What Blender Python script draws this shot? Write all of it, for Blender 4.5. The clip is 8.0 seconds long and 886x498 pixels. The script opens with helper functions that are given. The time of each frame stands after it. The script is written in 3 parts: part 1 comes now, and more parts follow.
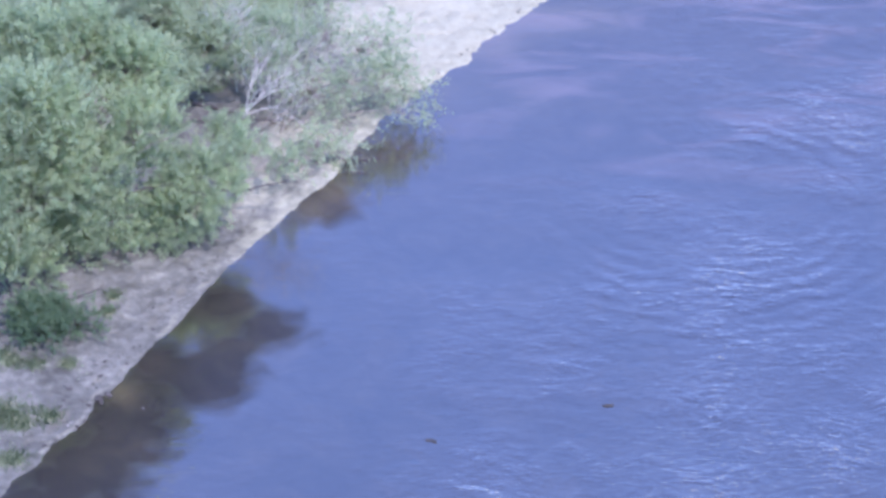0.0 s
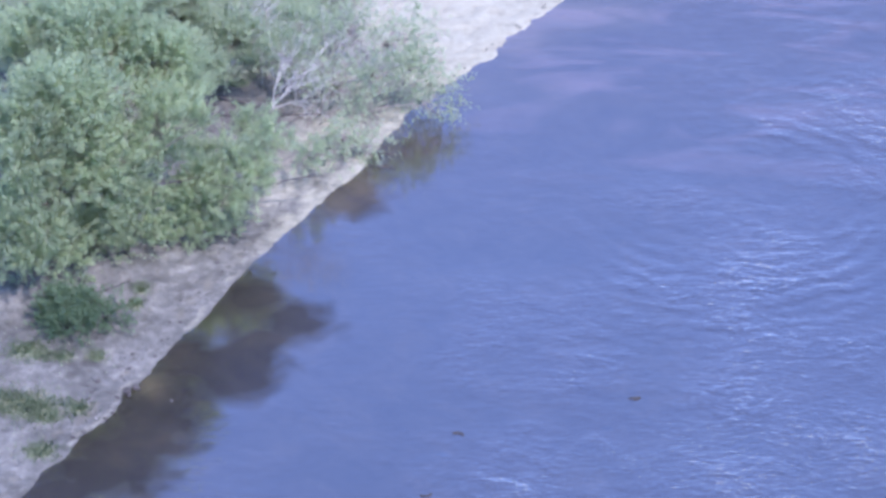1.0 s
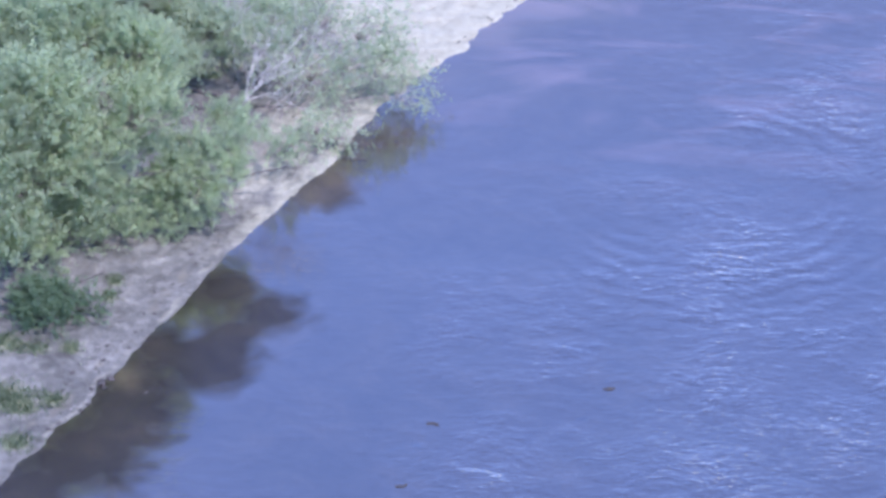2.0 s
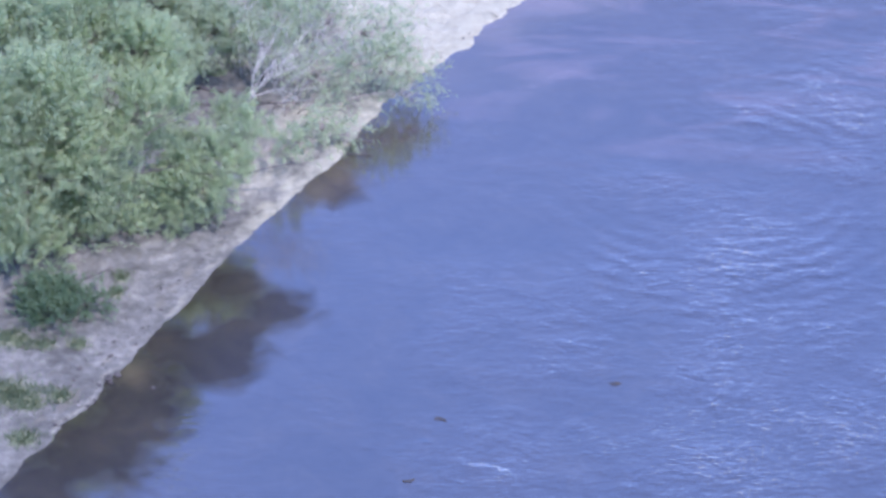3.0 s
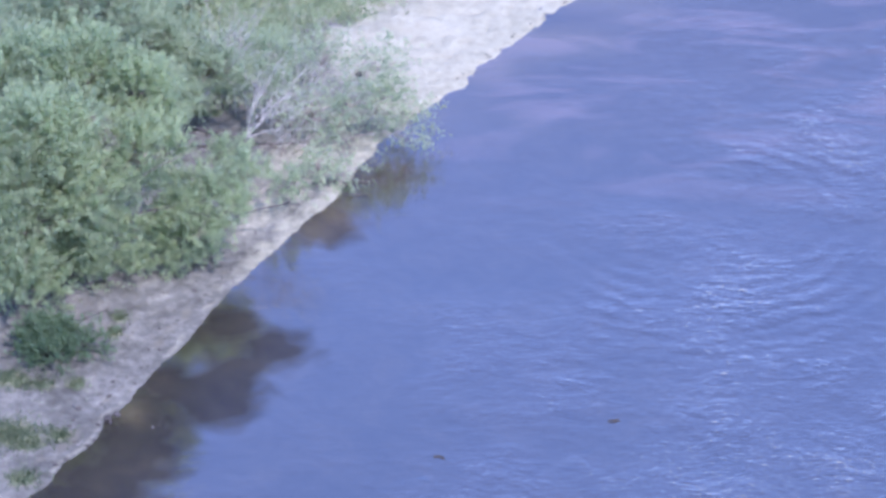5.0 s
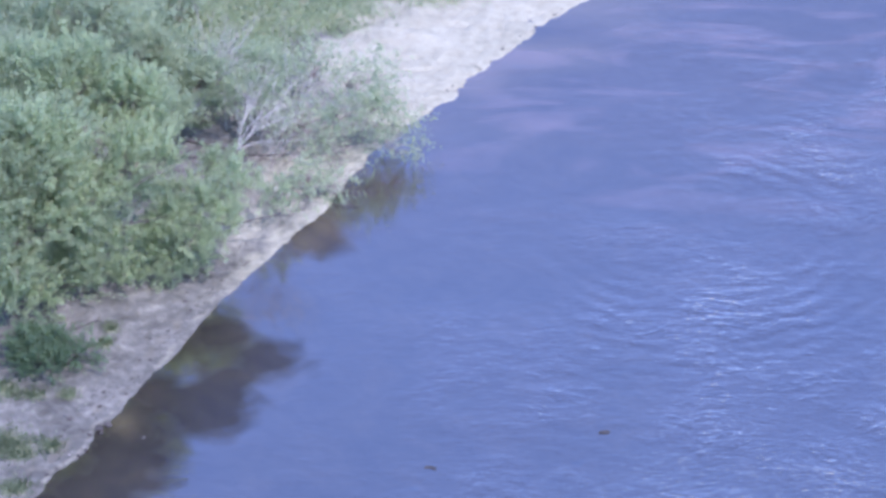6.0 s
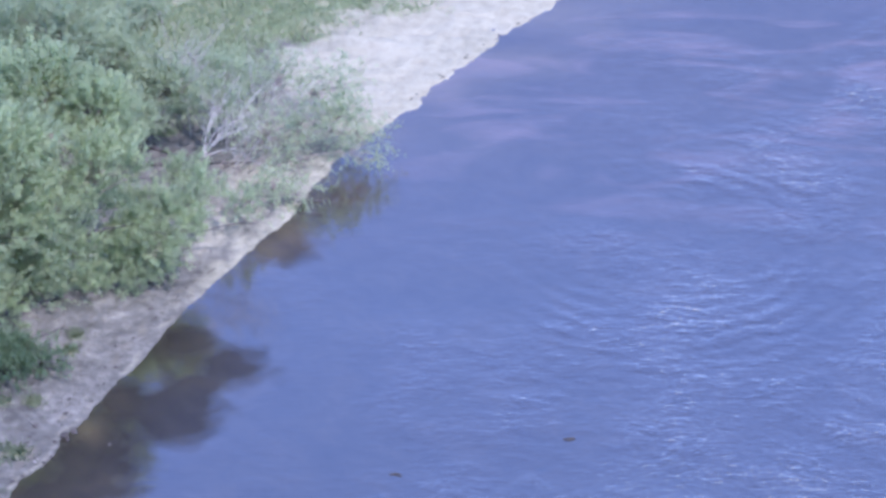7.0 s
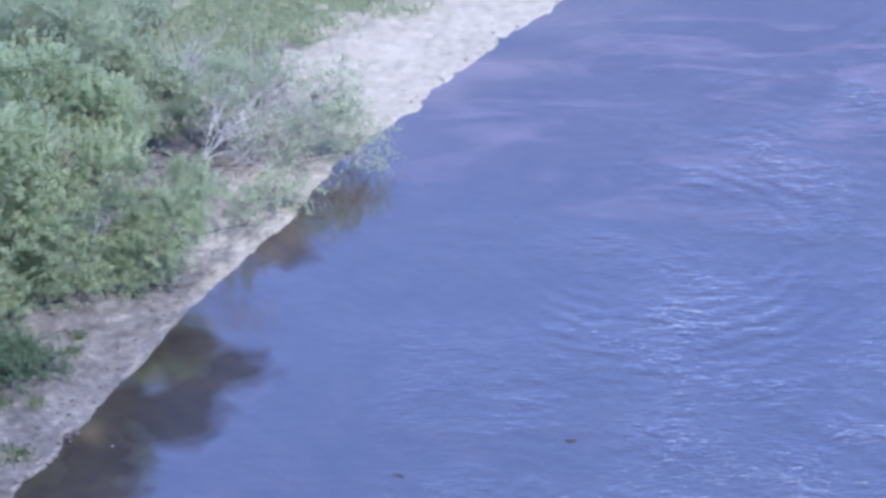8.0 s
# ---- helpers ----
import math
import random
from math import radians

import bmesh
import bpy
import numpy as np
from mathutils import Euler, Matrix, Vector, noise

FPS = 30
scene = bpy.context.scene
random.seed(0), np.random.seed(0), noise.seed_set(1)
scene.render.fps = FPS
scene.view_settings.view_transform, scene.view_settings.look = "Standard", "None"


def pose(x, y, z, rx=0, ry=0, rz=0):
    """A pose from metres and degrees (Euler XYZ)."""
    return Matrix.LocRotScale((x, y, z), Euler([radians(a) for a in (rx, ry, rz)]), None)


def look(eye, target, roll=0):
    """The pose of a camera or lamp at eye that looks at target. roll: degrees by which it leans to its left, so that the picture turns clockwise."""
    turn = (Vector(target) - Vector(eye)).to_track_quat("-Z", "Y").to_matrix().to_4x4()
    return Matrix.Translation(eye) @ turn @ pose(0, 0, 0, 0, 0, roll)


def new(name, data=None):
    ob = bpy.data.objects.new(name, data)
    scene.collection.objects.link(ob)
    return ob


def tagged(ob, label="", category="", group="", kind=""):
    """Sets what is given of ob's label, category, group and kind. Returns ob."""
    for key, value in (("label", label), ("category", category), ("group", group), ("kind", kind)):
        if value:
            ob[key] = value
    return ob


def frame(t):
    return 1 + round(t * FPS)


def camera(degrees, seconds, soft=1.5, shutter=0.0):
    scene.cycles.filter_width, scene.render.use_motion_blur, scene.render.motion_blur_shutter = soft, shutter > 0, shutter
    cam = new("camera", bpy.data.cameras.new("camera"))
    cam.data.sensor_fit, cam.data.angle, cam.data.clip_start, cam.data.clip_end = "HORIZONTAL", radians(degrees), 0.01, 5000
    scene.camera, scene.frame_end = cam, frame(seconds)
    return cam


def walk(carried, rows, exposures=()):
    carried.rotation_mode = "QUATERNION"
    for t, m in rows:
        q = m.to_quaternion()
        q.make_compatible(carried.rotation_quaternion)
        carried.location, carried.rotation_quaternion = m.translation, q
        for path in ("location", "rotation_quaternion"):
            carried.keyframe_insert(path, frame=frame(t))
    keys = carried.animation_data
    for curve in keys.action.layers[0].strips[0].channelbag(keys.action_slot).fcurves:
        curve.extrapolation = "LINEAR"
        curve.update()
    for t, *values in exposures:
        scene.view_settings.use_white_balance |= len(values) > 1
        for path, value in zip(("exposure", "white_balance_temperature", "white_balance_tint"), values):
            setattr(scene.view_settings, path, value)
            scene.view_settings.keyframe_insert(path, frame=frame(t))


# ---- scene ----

# ---------------------------------------------------------------- camera
cam = camera(12, 8.0, soft=3.4)
PATH = [
    (0.0, 0.000, -86.603, 50.000, 60.3001, -0.2082, -0.0816),
    (0.3, -0.097, -86.714, 49.981, 60.3431, -0.2136, -0.0285),
    (0.5, -0.162, -86.788, 49.968, 60.3462, -0.1812, -0.0016),
    (0.8, -0.256, -86.889, 49.947, 60.3451, -0.1816, 0.0727),
    (1.0, -0.319, -86.957, 49.933, 60.3461, -0.1606, 0.0952),
    (1.2, -0.376, -87.007, 49.918, 60.3355, -0.1926, -0.0036),
    (1.5, -0.460, -87.082, 49.894, 60.3343, -0.2794, -0.1996),
    (1.7, -0.510, -87.112, 49.877, 60.3275, -0.3298, -0.3169),
    (2.8, -0.786, -87.280, 49.783, 60.3397, -0.3221, -0.4829),
    (3.0, -0.837, -87.311, 49.766, 60.3557, -0.2552, -0.5108),
    (3.2, -0.887, -87.341, 49.751, 60.3735, -0.3011, -0.4398),
    (3.5, -0.962, -87.386, 49.729, 60.4380, -0.3304, -0.3897),
    (3.8, -1.039, -87.434, 49.713, 60.5258, -0.3439, -0.4789),
    (4.0, -1.089, -87.466, 49.702, 60.5821, -0.2125, -0.6163),
    (4.2, -1.141, -87.499, 49.696, 60.6589, -0.3281, -0.6263),
    (4.5, -1.219, -87.550, 49.686, 60.7868, -0.2593, -0.7886),
    (4.7, -1.272, -87.587, 49.682, 60.8738, -0.1426, -0.9302),
    (5.8, -1.562, -87.790, 49.663, 61.2989, -0.4281, -1.0155),
    (6.0, -1.615, -87.827, 49.660, 61.2402, -0.4358, -1.1099),
    (6.2, -1.671, -87.868, 49.658, 61.2197, -0.4645, -1.2037),
    (6.5, -1.754, -87.929, 49.655, 61.2985, -0.6307, -1.3950),
    (6.8, -1.843, -87.997, 49.654, 61.3816, -0.7019, -1.5917),
    (7.0, -1.902, -88.042, 49.654, 61.4108, -0.7619, -1.6595),
    (7.2, -1.965, -88.090, 49.654, 61.4407, -0.7960, -1.7106),
    (7.5, -2.058, -88.163, 49.654, 61.4639, -0.7323, -1.8036),
    (7.8, -2.155, -88.241, 49.655, 61.4901, -0.6993, -1.8569),
    (8.0, -2.219, -88.292, 49.655, 61.5081, -0.8234, -1.8061),
]
walk(cam, [(r[0], pose(*r[1:])) for r in PATH],
     exposures=[(0.0, 1.53, 5800, 35), (3.0, 1.49, 5800, 35), (4.5, 1.52, 5800, 35), (8.0, 1.41, 5800, 35)])

# ---------------------------------------------------------------- light
SUN_ELEVATION, SUN_AZIMUTH = radians(51), radians(152)
world = bpy.data.worlds.new("world")
scene.world = world
world.use_nodes = True
wn = world.node_tree
sky = wn.nodes.new("ShaderNodeTexSky")
sky.sky_type = "NISHITA"
sky.sun_disc = False
sky.sun_elevation, sky.sun_rotation = SUN_ELEVATION, SUN_AZIMUTH
sky.air_density, sky.dust_density, sky.ozone_density = 1.0, 0.3, 5.0
wn.nodes["Background"].inputs["Strength"].default_value = 0.15
wn.links.new(sky.outputs[0], wn.nodes["Background"].inputs["Color"])
lamp = bpy.data.lights.new("sun", "SUN")
lamp.energy, lamp.angle, lamp.color = 2.5, radians(1.5), (1.0, 0.95, 0.88)
sun = new("sun", lamp)
SUN_WAY = Vector((math.sin(SUN_AZIMUTH) * math.cos(SUN_ELEVATION), math.cos(SUN_AZIMUTH) * math.cos(SUN_ELEVATION), math.sin(SUN_ELEVATION)))
sun.matrix_world = look(SUN_WAY * 60, (0, 0, 0))


# ---------------------------------------------------------------- node helpers
class Nodes:
    """A short way to write a material's nodes."""

    def __init__(self, name):
        self.mat = bpy.data.materials.new(name)
        self.mat.use_nodes = True
        self.tree = self.mat.node_tree
        self.tree.nodes.clear()
        self.out = self.tree.nodes.new("ShaderNodeOutputMaterial")

    def add(self, kind, **given):
        node = self.tree.nodes.new(kind)
        for key, value in given.items():
            if key in node.inputs.keys():
                self.put(node.inputs[key], value)
        return node

    def put(self, socket, value):
        if isinstance(value, bpy.types.NodeSocket):
            self.tree.links.new(value, socket)
        else:
            socket.default_value = value

    def math(self, op, a, b=0.0, c=0.0):
        node = self.tree.nodes.new("ShaderNodeMath")
        node.operation = op
        for n, v in enumerate((a, b, c)):
            self.put(node.inputs[n], v)
        return node.outputs[0]

    def noise(self, scale, detail=4.0, rough=0.55, vector=None, warp=0.0):
        node = self.add("ShaderNodeTexNoise", Scale=scale, Detail=detail, Roughness=rough, Distortion=warp)
        if vector is not None:
            self.put(node.inputs["Vector"], vector)
        return node.outputs["Fac"]

    def ramp(self, fac, stops):
        node = self.tree.nodes.new("ShaderNodeValToRGB")
        self.put(node.inputs[0], fac)
        while len(node.color_ramp.elements) < len(stops):
            node.color_ramp.elements.new(0.5)
        for el, (at, col) in zip(node.color_ramp.elements, stops):
            el.position = at
            el.color = (*col, 1) if len(col) == 3 else col
        return node.outputs[0]

    def span(self, v, a, b, lo=0.0, hi=1.0):
        node = self.add("ShaderNodeMapRange")
        for key, val in zip(("Value", "From Min", "From Max", "To Min", "To Max"), (v, a, b, lo, hi)):
            self.put(node.inputs[key], val)
        return node.outputs[0]

    def mix(self, fac, a, b, how="MIX"):
        node = self.tree.nodes.new("ShaderNodeMix")
        node.data_type, node.blend_type = "RGBA", how
        self.put(node.inputs[0], fac)
        self.put(node.inputs[6], a if isinstance(a, bpy.types.NodeSocket) else (*a, 1))
        self.put(node.inputs[7], b if isinstance(b, bpy.types.NodeSocket) else (*b, 1))
        return node.outputs[2]

    def place(self):
        return self.add("ShaderNodeNewGeometry").outputs["Position"]

    def bump(self, height, distance, strength=1.0):
        node = self.add("ShaderNodeBump", Strength=strength, Distance=distance, Height=height)
        return node.outputs[0]

    def surface(self, socket):
        self.tree.links.new(socket, self.out.inputs["Surface"])
        return self.mat


# ---------------------------------------------------------------- materials
def ground_material():
    n = Nodes("bank_sand_and_silt")
    p = n.place()
    mask = n.add("ShaderNodeSeparateColor", Color=n.tree.nodes.new("ShaderNodeVertexColor").outputs[0])
    for node in n.tree.nodes:
        if node.bl_idname == "ShaderNodeVertexColor":
            node.layer_name = "cover"
    turf, white, silt = mask.outputs[0], mask.outputs[1], mask.outputs[2]
    big, mid, fine = n.noise(0.55, 5, 0.6, p), n.noise(3.2, 5, 0.65, p), n.noise(28, 3, 0.6, p)
    speck = n.noise(9.0, 3, 0.7, p, 0.6)
    mud = n.ramp(n.math("ADD", n.math("MULTIPLY", big, 0.55), n.math("MULTIPLY", mid, 0.45)),
                 [(0.36, (0.07, 0.072, 0.064)), (0.5, (0.145, 0.149, 0.134)), (0.64, (0.245, 0.248, 0.22))])
    sand = n.ramp(n.math("ADD", n.math("MULTIPLY", big, 0.4), n.math("MULTIPLY", mid, 0.6)),
                  [(0.34, (0.265, 0.268, 0.20)), (0.5, (0.355, 0.355, 0.27)), (0.68, (0.42, 0.418, 0.325))])
    trodden = n.span(n.noise(0.9, 4, 0.6, n.add("ShaderNodeMapping", Vector=p, Location=(3.1, 7.7, 0.0)).outputs[0], 0.5), 0.5, 0.68, 0.0, 0.4)
    sand = n.mix(trodden, sand, (0.27, 0.255, 0.185))
    base = n.mix(n.span(n.math("ADD", white, n.math("MULTIPLY", n.math("SUBTRACT", mid, 0.5), 0.5)), 0.2, 0.8), mud, sand)
    litter = n.span(speck, 0.55, 0.68, 0.0, 0.75)
    base = n.mix(n.math("MULTIPLY", litter, n.span(white, 0.1, 0.9, 1.0, 0.16)), base, (0.105, 0.096, 0.075))
    grit = n.span(n.noise(14, 5, 0.75, p, 0.6), 0.55, 0.70, 0.0, 0.7)
    base = n.mix(n.math("MULTIPLY", grit, n.span(white, 0.2, 0.9, 1.0, 0.08)), base, (0.07, 0.062, 0.052))
    grass = n.ramp(mid, [(0.3, (0.155, 0.19, 0.11)), (0.55, (0.235, 0.262, 0.165)), (0.75, (0.335, 0.34, 0.25))])
    base = n.mix(n.span(n.math("ADD", turf, n.math("MULTIPLY", n.math("SUBTRACT", speck, 0.5), 0.9)), 0.35, 0.65), base, grass)
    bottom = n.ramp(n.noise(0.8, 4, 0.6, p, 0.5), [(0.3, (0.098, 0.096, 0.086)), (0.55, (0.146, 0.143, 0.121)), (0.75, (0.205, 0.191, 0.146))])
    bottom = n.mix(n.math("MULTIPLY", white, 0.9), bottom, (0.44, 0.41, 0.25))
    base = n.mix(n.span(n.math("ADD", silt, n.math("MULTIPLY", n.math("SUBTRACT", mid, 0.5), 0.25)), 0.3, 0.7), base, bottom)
    relief = n.math("ADD", n.math("MULTIPLY", mid, 0.7), n.math("MULTIPLY", fine, 0.3))
    bsdf = n.add("ShaderNodeBsdfPrincipled", Roughness=0.9, Normal=n.bump(relief, 0.16, 1.0))
    n.put(bsdf.inputs["Base Color"], base)
    n.put(bsdf.inputs["Specular IOR Level"], 0.2)
    return n.surface(bsdf.outputs[0])


def ring_height(n, p, centre, wave, reach):
    away = n.tree.nodes.new("ShaderNodeVectorMath")
    away.operation = "DISTANCE"
    n.put(away.inputs[0], p)
    away.inputs[1].default_value = (*centre, 0)
    d = away.outputs["Value"]
    wob = n.math("MULTIPLY", n.noise(0.5, 3, 0.6, p), 1.0)
    crest = n.math("SINE", n.math("MULTIPLY", n.math("ADD", d, wob), 2 * math.pi / wave))
    patchy = n.span(n.noise(0.35, 3, 0.6, p, 0.5), 0.42, 0.62)
    near = n.math("MULTIPLY", n.span(d, 1.0, 3.5, 0.0, 1.0), n.span(d, 4.0, reach, 1.0, 0.0))
    return n.math("MULTIPLY", crest, n.math("MULTIPLY", near, patchy))


def soft_patch(n, p, cx, cy, rx, ry):
    """A soft-edged, ragged patch mask, from 0 to 1."""
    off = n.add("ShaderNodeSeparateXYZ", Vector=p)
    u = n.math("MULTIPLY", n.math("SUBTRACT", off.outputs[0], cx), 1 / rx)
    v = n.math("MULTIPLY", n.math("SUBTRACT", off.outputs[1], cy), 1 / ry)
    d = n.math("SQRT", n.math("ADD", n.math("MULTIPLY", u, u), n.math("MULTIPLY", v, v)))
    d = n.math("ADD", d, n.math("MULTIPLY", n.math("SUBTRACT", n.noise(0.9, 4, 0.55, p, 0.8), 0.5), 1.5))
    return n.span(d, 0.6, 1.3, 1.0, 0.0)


# Low-sheen patches: willow reflections painted dark, and brown shallows where the bottom shows.
REFLECTIONS_AND_SHALLOWS = [(-3.75, -2.75, 1.05, 1.05), (-4.8, -1.6, 0.85, 0.8), (-5.05, -4.7, 1.15, 1.4), (-4.5, -3.5, 0.6, 0.6), (-2.65, 3.4, 0.95, 1.25), (-6.1, -4.4, 0.8, 1.0), (-6.7, -7.0, 1.2, 2.0),
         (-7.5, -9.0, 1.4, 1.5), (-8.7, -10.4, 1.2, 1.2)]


def water_material():
    n = Nodes("pond_water")
    p = n.place()
    drawn = n.add("ShaderNodeMapping", Vector=p, Scale=(0.42, 1.0, 1.0)).outputs[0]
    low, mid = n.noise(0.22, 4, 0.6, p, 0.3), n.noise(3.3, 3, 0.6, drawn, 0.5)
    small = n.noise(10.0, 2, 0.6, drawn, 0.3)
    xyz = n.add("ShaderNodeSeparateXYZ", Vector=p)
    shore = n.math("SUBTRACT", xyz.outputs[0], n.math("MULTIPLY", xyz.outputs[1], 0.52))
    rough = n.math("MULTIPLY", n.span(shore, -1.0, 7.0, 0.36, 1.0), n.span(low, 0.42, 0.62, 0.2, 1.0))
    rings = n.math("ADD", ring_height(n, p, (6.6, 3.6), 0.62, 11.0),
                   n.math("MULTIPLY", ring_height(n, p, (10.9, 9.6), 0.9, 7.0), 0.65))
    chop = n.math("ADD", n.math("MULTIPLY", mid, 0.8), n.math("MULTIPLY", small, 0.42))
    gust = n.math("MULTIPLY", n.span(n.noise(0.6, 4, 0.65, p, 0.6), 0.48, 0.66), n.span(shore, -1.0, 5.0, 0.0, 1.0))
    # a breath of wind roughens one stretch of open water
    ruffled = soft_patch(n, p, 7.0, -8.6, 4.2, 2.2)
    chop = n.math("ADD", chop, n.math("MULTIPLY", n.noise(6.5, 2, 0.5, drawn, 0.4), n.math("MULTIPLY", gust, 0.85)))
    dashes = n.add("ShaderNodeMapping", Vector=p, Scale=(0.3, 1.0, 1.0)).outputs[0]
    crest = n.math("MULTIPLY", n.span(n.noise(4.2, 2, 0.5, dashes, 0.2), 0.60, 0.78), n.span(n.noise(0.4, 3, 0.6, p, 0.4), 0.42, 0.6))
    chop = n.math("ADD", chop, n.math("MULTIPLY", crest, 0.2))
    height = n.math("ADD", n.math("MULTIPLY", chop, n.math("MULTIPLY", rough, 0.43)), n.math("MULTIPLY", rings, n.span(shore, 0.5, 4.5, 0.0, 0.05)))
    height = n.math("ADD", height, n.math("MULTIPLY", n.math("MULTIPLY", n.noise(8.0, 3, 0.6, drawn, 0.4), ruffled), 0.24))
    normal = n.bump(height, 0.085, 1.0)
    # mud masks the painted dark reflections and the shallows
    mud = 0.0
    for patch in REFLECTIONS_AND_SHALLOWS:
        mud = n.math("MAXIMUM", mud, soft_patch(n, p, *patch))
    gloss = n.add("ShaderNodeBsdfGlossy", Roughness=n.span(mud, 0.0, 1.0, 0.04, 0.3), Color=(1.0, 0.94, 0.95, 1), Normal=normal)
    below = n.add("ShaderNodeBsdfTransparent", Color=(0.455, 0.435, 0.42, 1))
    facing = n.add("ShaderNodeLayerWeight", Blend=0.5, Normal=normal).outputs["Facing"]
    # reflection is painted weaker towards the far water
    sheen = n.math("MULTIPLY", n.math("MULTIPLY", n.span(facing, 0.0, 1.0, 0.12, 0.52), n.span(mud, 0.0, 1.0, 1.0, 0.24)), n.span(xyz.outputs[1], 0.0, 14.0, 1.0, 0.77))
    # pale pinkish tint in the water off the beach, drawn out in thin drifts
    drift = n.add("ShaderNodeMapping", Vector=p, Scale=(0.22, 0.62, 1.0)).outputs[0]
    pale_tint = n.math("MULTIPLY", n.span(n.noise(1.0, 4, 0.55, drift, 0.9), 0.5, 0.72), n.span(xyz.outputs[1], 2.0, 10.0, 0.0, 0.25))
    # faint pale tint put over the open water for haze
    pale_tint = n.math("ADD", pale_tint, n.math("MULTIPLY", n.span(mud, 0.0, 1.0, 0.025, 0.0), n.span(low, 0.35, 0.65, 0.5, 1.3)))
    # the tint grows towards the far water
    pale_tint = n.math("ADD", pale_tint, n.span(xyz.outputs[1], 0.0, 12.0, 0.0, 0.035))
    tinted_water = n.add("ShaderNodeMixShader", Fac=pale_tint)
    n.put(tinted_water.inputs[1], below.outputs[0])
    n.put(tinted_water.inputs[2], n.add("ShaderNodeBsdfDiffuse", Color=(0.36, 0.26, 0.255, 1)).outputs[0])
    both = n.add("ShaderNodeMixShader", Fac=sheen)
    n.put(both.inputs[1], tinted_water.outputs[0])
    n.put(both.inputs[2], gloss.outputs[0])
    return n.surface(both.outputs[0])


def leaf_material(name, dark, light, through_colour):
    n = Nodes(name)
    rand = n.add("ShaderNodeNewGeometry").outputs["Random Per Island"]
    p = n.place()
    patch = n.math("ADD", n.math("MULTIPLY", n.span(n.noise(0.55, 3, 0.5, p), 0.38, 0.62), 0.4), n.math("MULTIPLY", n.span(n.noise(2.2, 4, 0.65, p), 0.38, 0.62), 0.6))
    col = n.mix(n.math("ADD", n.math("MULTIPLY", rand, 0.3), n.math("MULTIPLY", patch, 0.7)), dark, light)
    face = n.add("ShaderNodeBsdfPrincipled", Roughness=0.55)
    n.put(face.inputs["Base Color"], col)
    n.put(face.inputs["Specular IOR Level"], 0.3)
    back = n.add("ShaderNodeBsdfTranslucent", Color=n.mix(0.6, col, through_colour))
    both = n.add("ShaderNodeMixShader", Fac=0.55)
    n.put(both.inputs[1], face.outputs[0])
    n.put(both.inputs[2], back.outputs[0])
    return n.surface(both.outputs[0])


def bark_material(name, dark, light):
    n = Nodes(name)
    p = n.place()
    col = n.ramp(n.noise(7, 5, 0.65, p), [(0.3, dark), (0.7, light)])
    bsdf = n.add("ShaderNodeBsdfPrincipled", Roughness=0.9, Normal=n.bump(n.noise(45, 3, 0.6, p), 0.01))
    n.put(bsdf.inputs["Base Color"], col)
    return n.surface(bsdf.outputs[0])


GROUND = ground_material()
WATER = water_material()
WILLOW = leaf_material("willow_leaf", (0.205, 0.264, 0.197), (0.437, 0.545, 0.318), (0.375, 0.525, 0.25))
PALE = leaf_material("pale_willow_leaf", (0.225, 0.29, 0.205), (0.41, 0.50, 0.325), (0.37, 0.50, 0.27))
WEED = leaf_material("weed_leaf", (0.072, 0.132, 0.083), (0.18, 0.265, 0.158), (0.155, 0.27, 0.11))
SHORT = leaf_material("short_grass_blade", (0.10, 0.14, 0.09), (0.20, 0.255, 0.155), (0.18, 0.26, 0.12))
TURF = leaf_material("grass_blade", (0.265, 0.34, 0.205), (0.415, 0.50, 0.315), (0.40, 0.53, 0.27))
BARK = bark_material("willow_bark", (0.15, 0.13, 0.115), (0.33, 0.30, 0.27))
GREY = bark_material("dead_grey_wood", (0.23, 0.235, 0.215), (0.43, 0.435, 0.40))
DARKWOOD = bark_material("wet_dark_wood", (0.035, 0.033, 0.033), (0.10, 0.094, 0.09))
CLOD = bark_material("mud_clod", (0.03, 0.028, 0.026), (0.08, 0.074, 0.068))


# ---------------------------------------------------------------- mesh helpers
def mesh_of(name, verts, faces, material, smooth=False):
    """A mesh from arrays: verts (n, 3), faces (m, k)."""
    verts, faces = np.asarray(verts, np.float32), np.asarray(faces, np.int32)
    me = bpy.data.meshes.new(name)
    me.vertices.add(len(verts))
    me.vertices.foreach_set("co", verts.ravel())
    me.loops.add(faces.size)
    me.loops.foreach_set("vertex_index", faces.ravel())
    me.polygons.add(len(faces))
    me.polygons.foreach_set("loop_start", np.arange(0, faces.size, faces.shape[1], dtype=np.int32))
    me.update(calc_edges=True)
    me.validate()
    if smooth:
        me.polygons.foreach_set("use_smooth", np.ones(len(me.polygons), bool))
    me.materials.append(material)
    return me


def under(name, me, parent, label="", kind=""):
    ob = new(name, me)
    ob.parent = parent
    return tagged(ob, label=label, kind=kind)


def thing(name, at, label, category, group="", kind=""):
    ob = new(name)
    ob.empty_display_size = 0.2
    ob.location = at
    return tagged(ob, label, category, group, kind)


def bent(a, b, rng, sag=0.0, wander=0.06, count=9):
    """Points on a bowed, wandering line from a to b."""
    a, b = np.array(a, float), np.array(b, float)
    t = np.linspace(0, 1, count)[:, None]
    far = np.linalg.norm(b - a)
    line = a + (b - a) * t
    line[:, 2] += sag * far * np.sin(np.pi * t[:, 0])
    off = np.cumsum(rng.normal(0, wander * far / count, (count, 3)), 0)
    off -= off[-1] * t
    return line + off


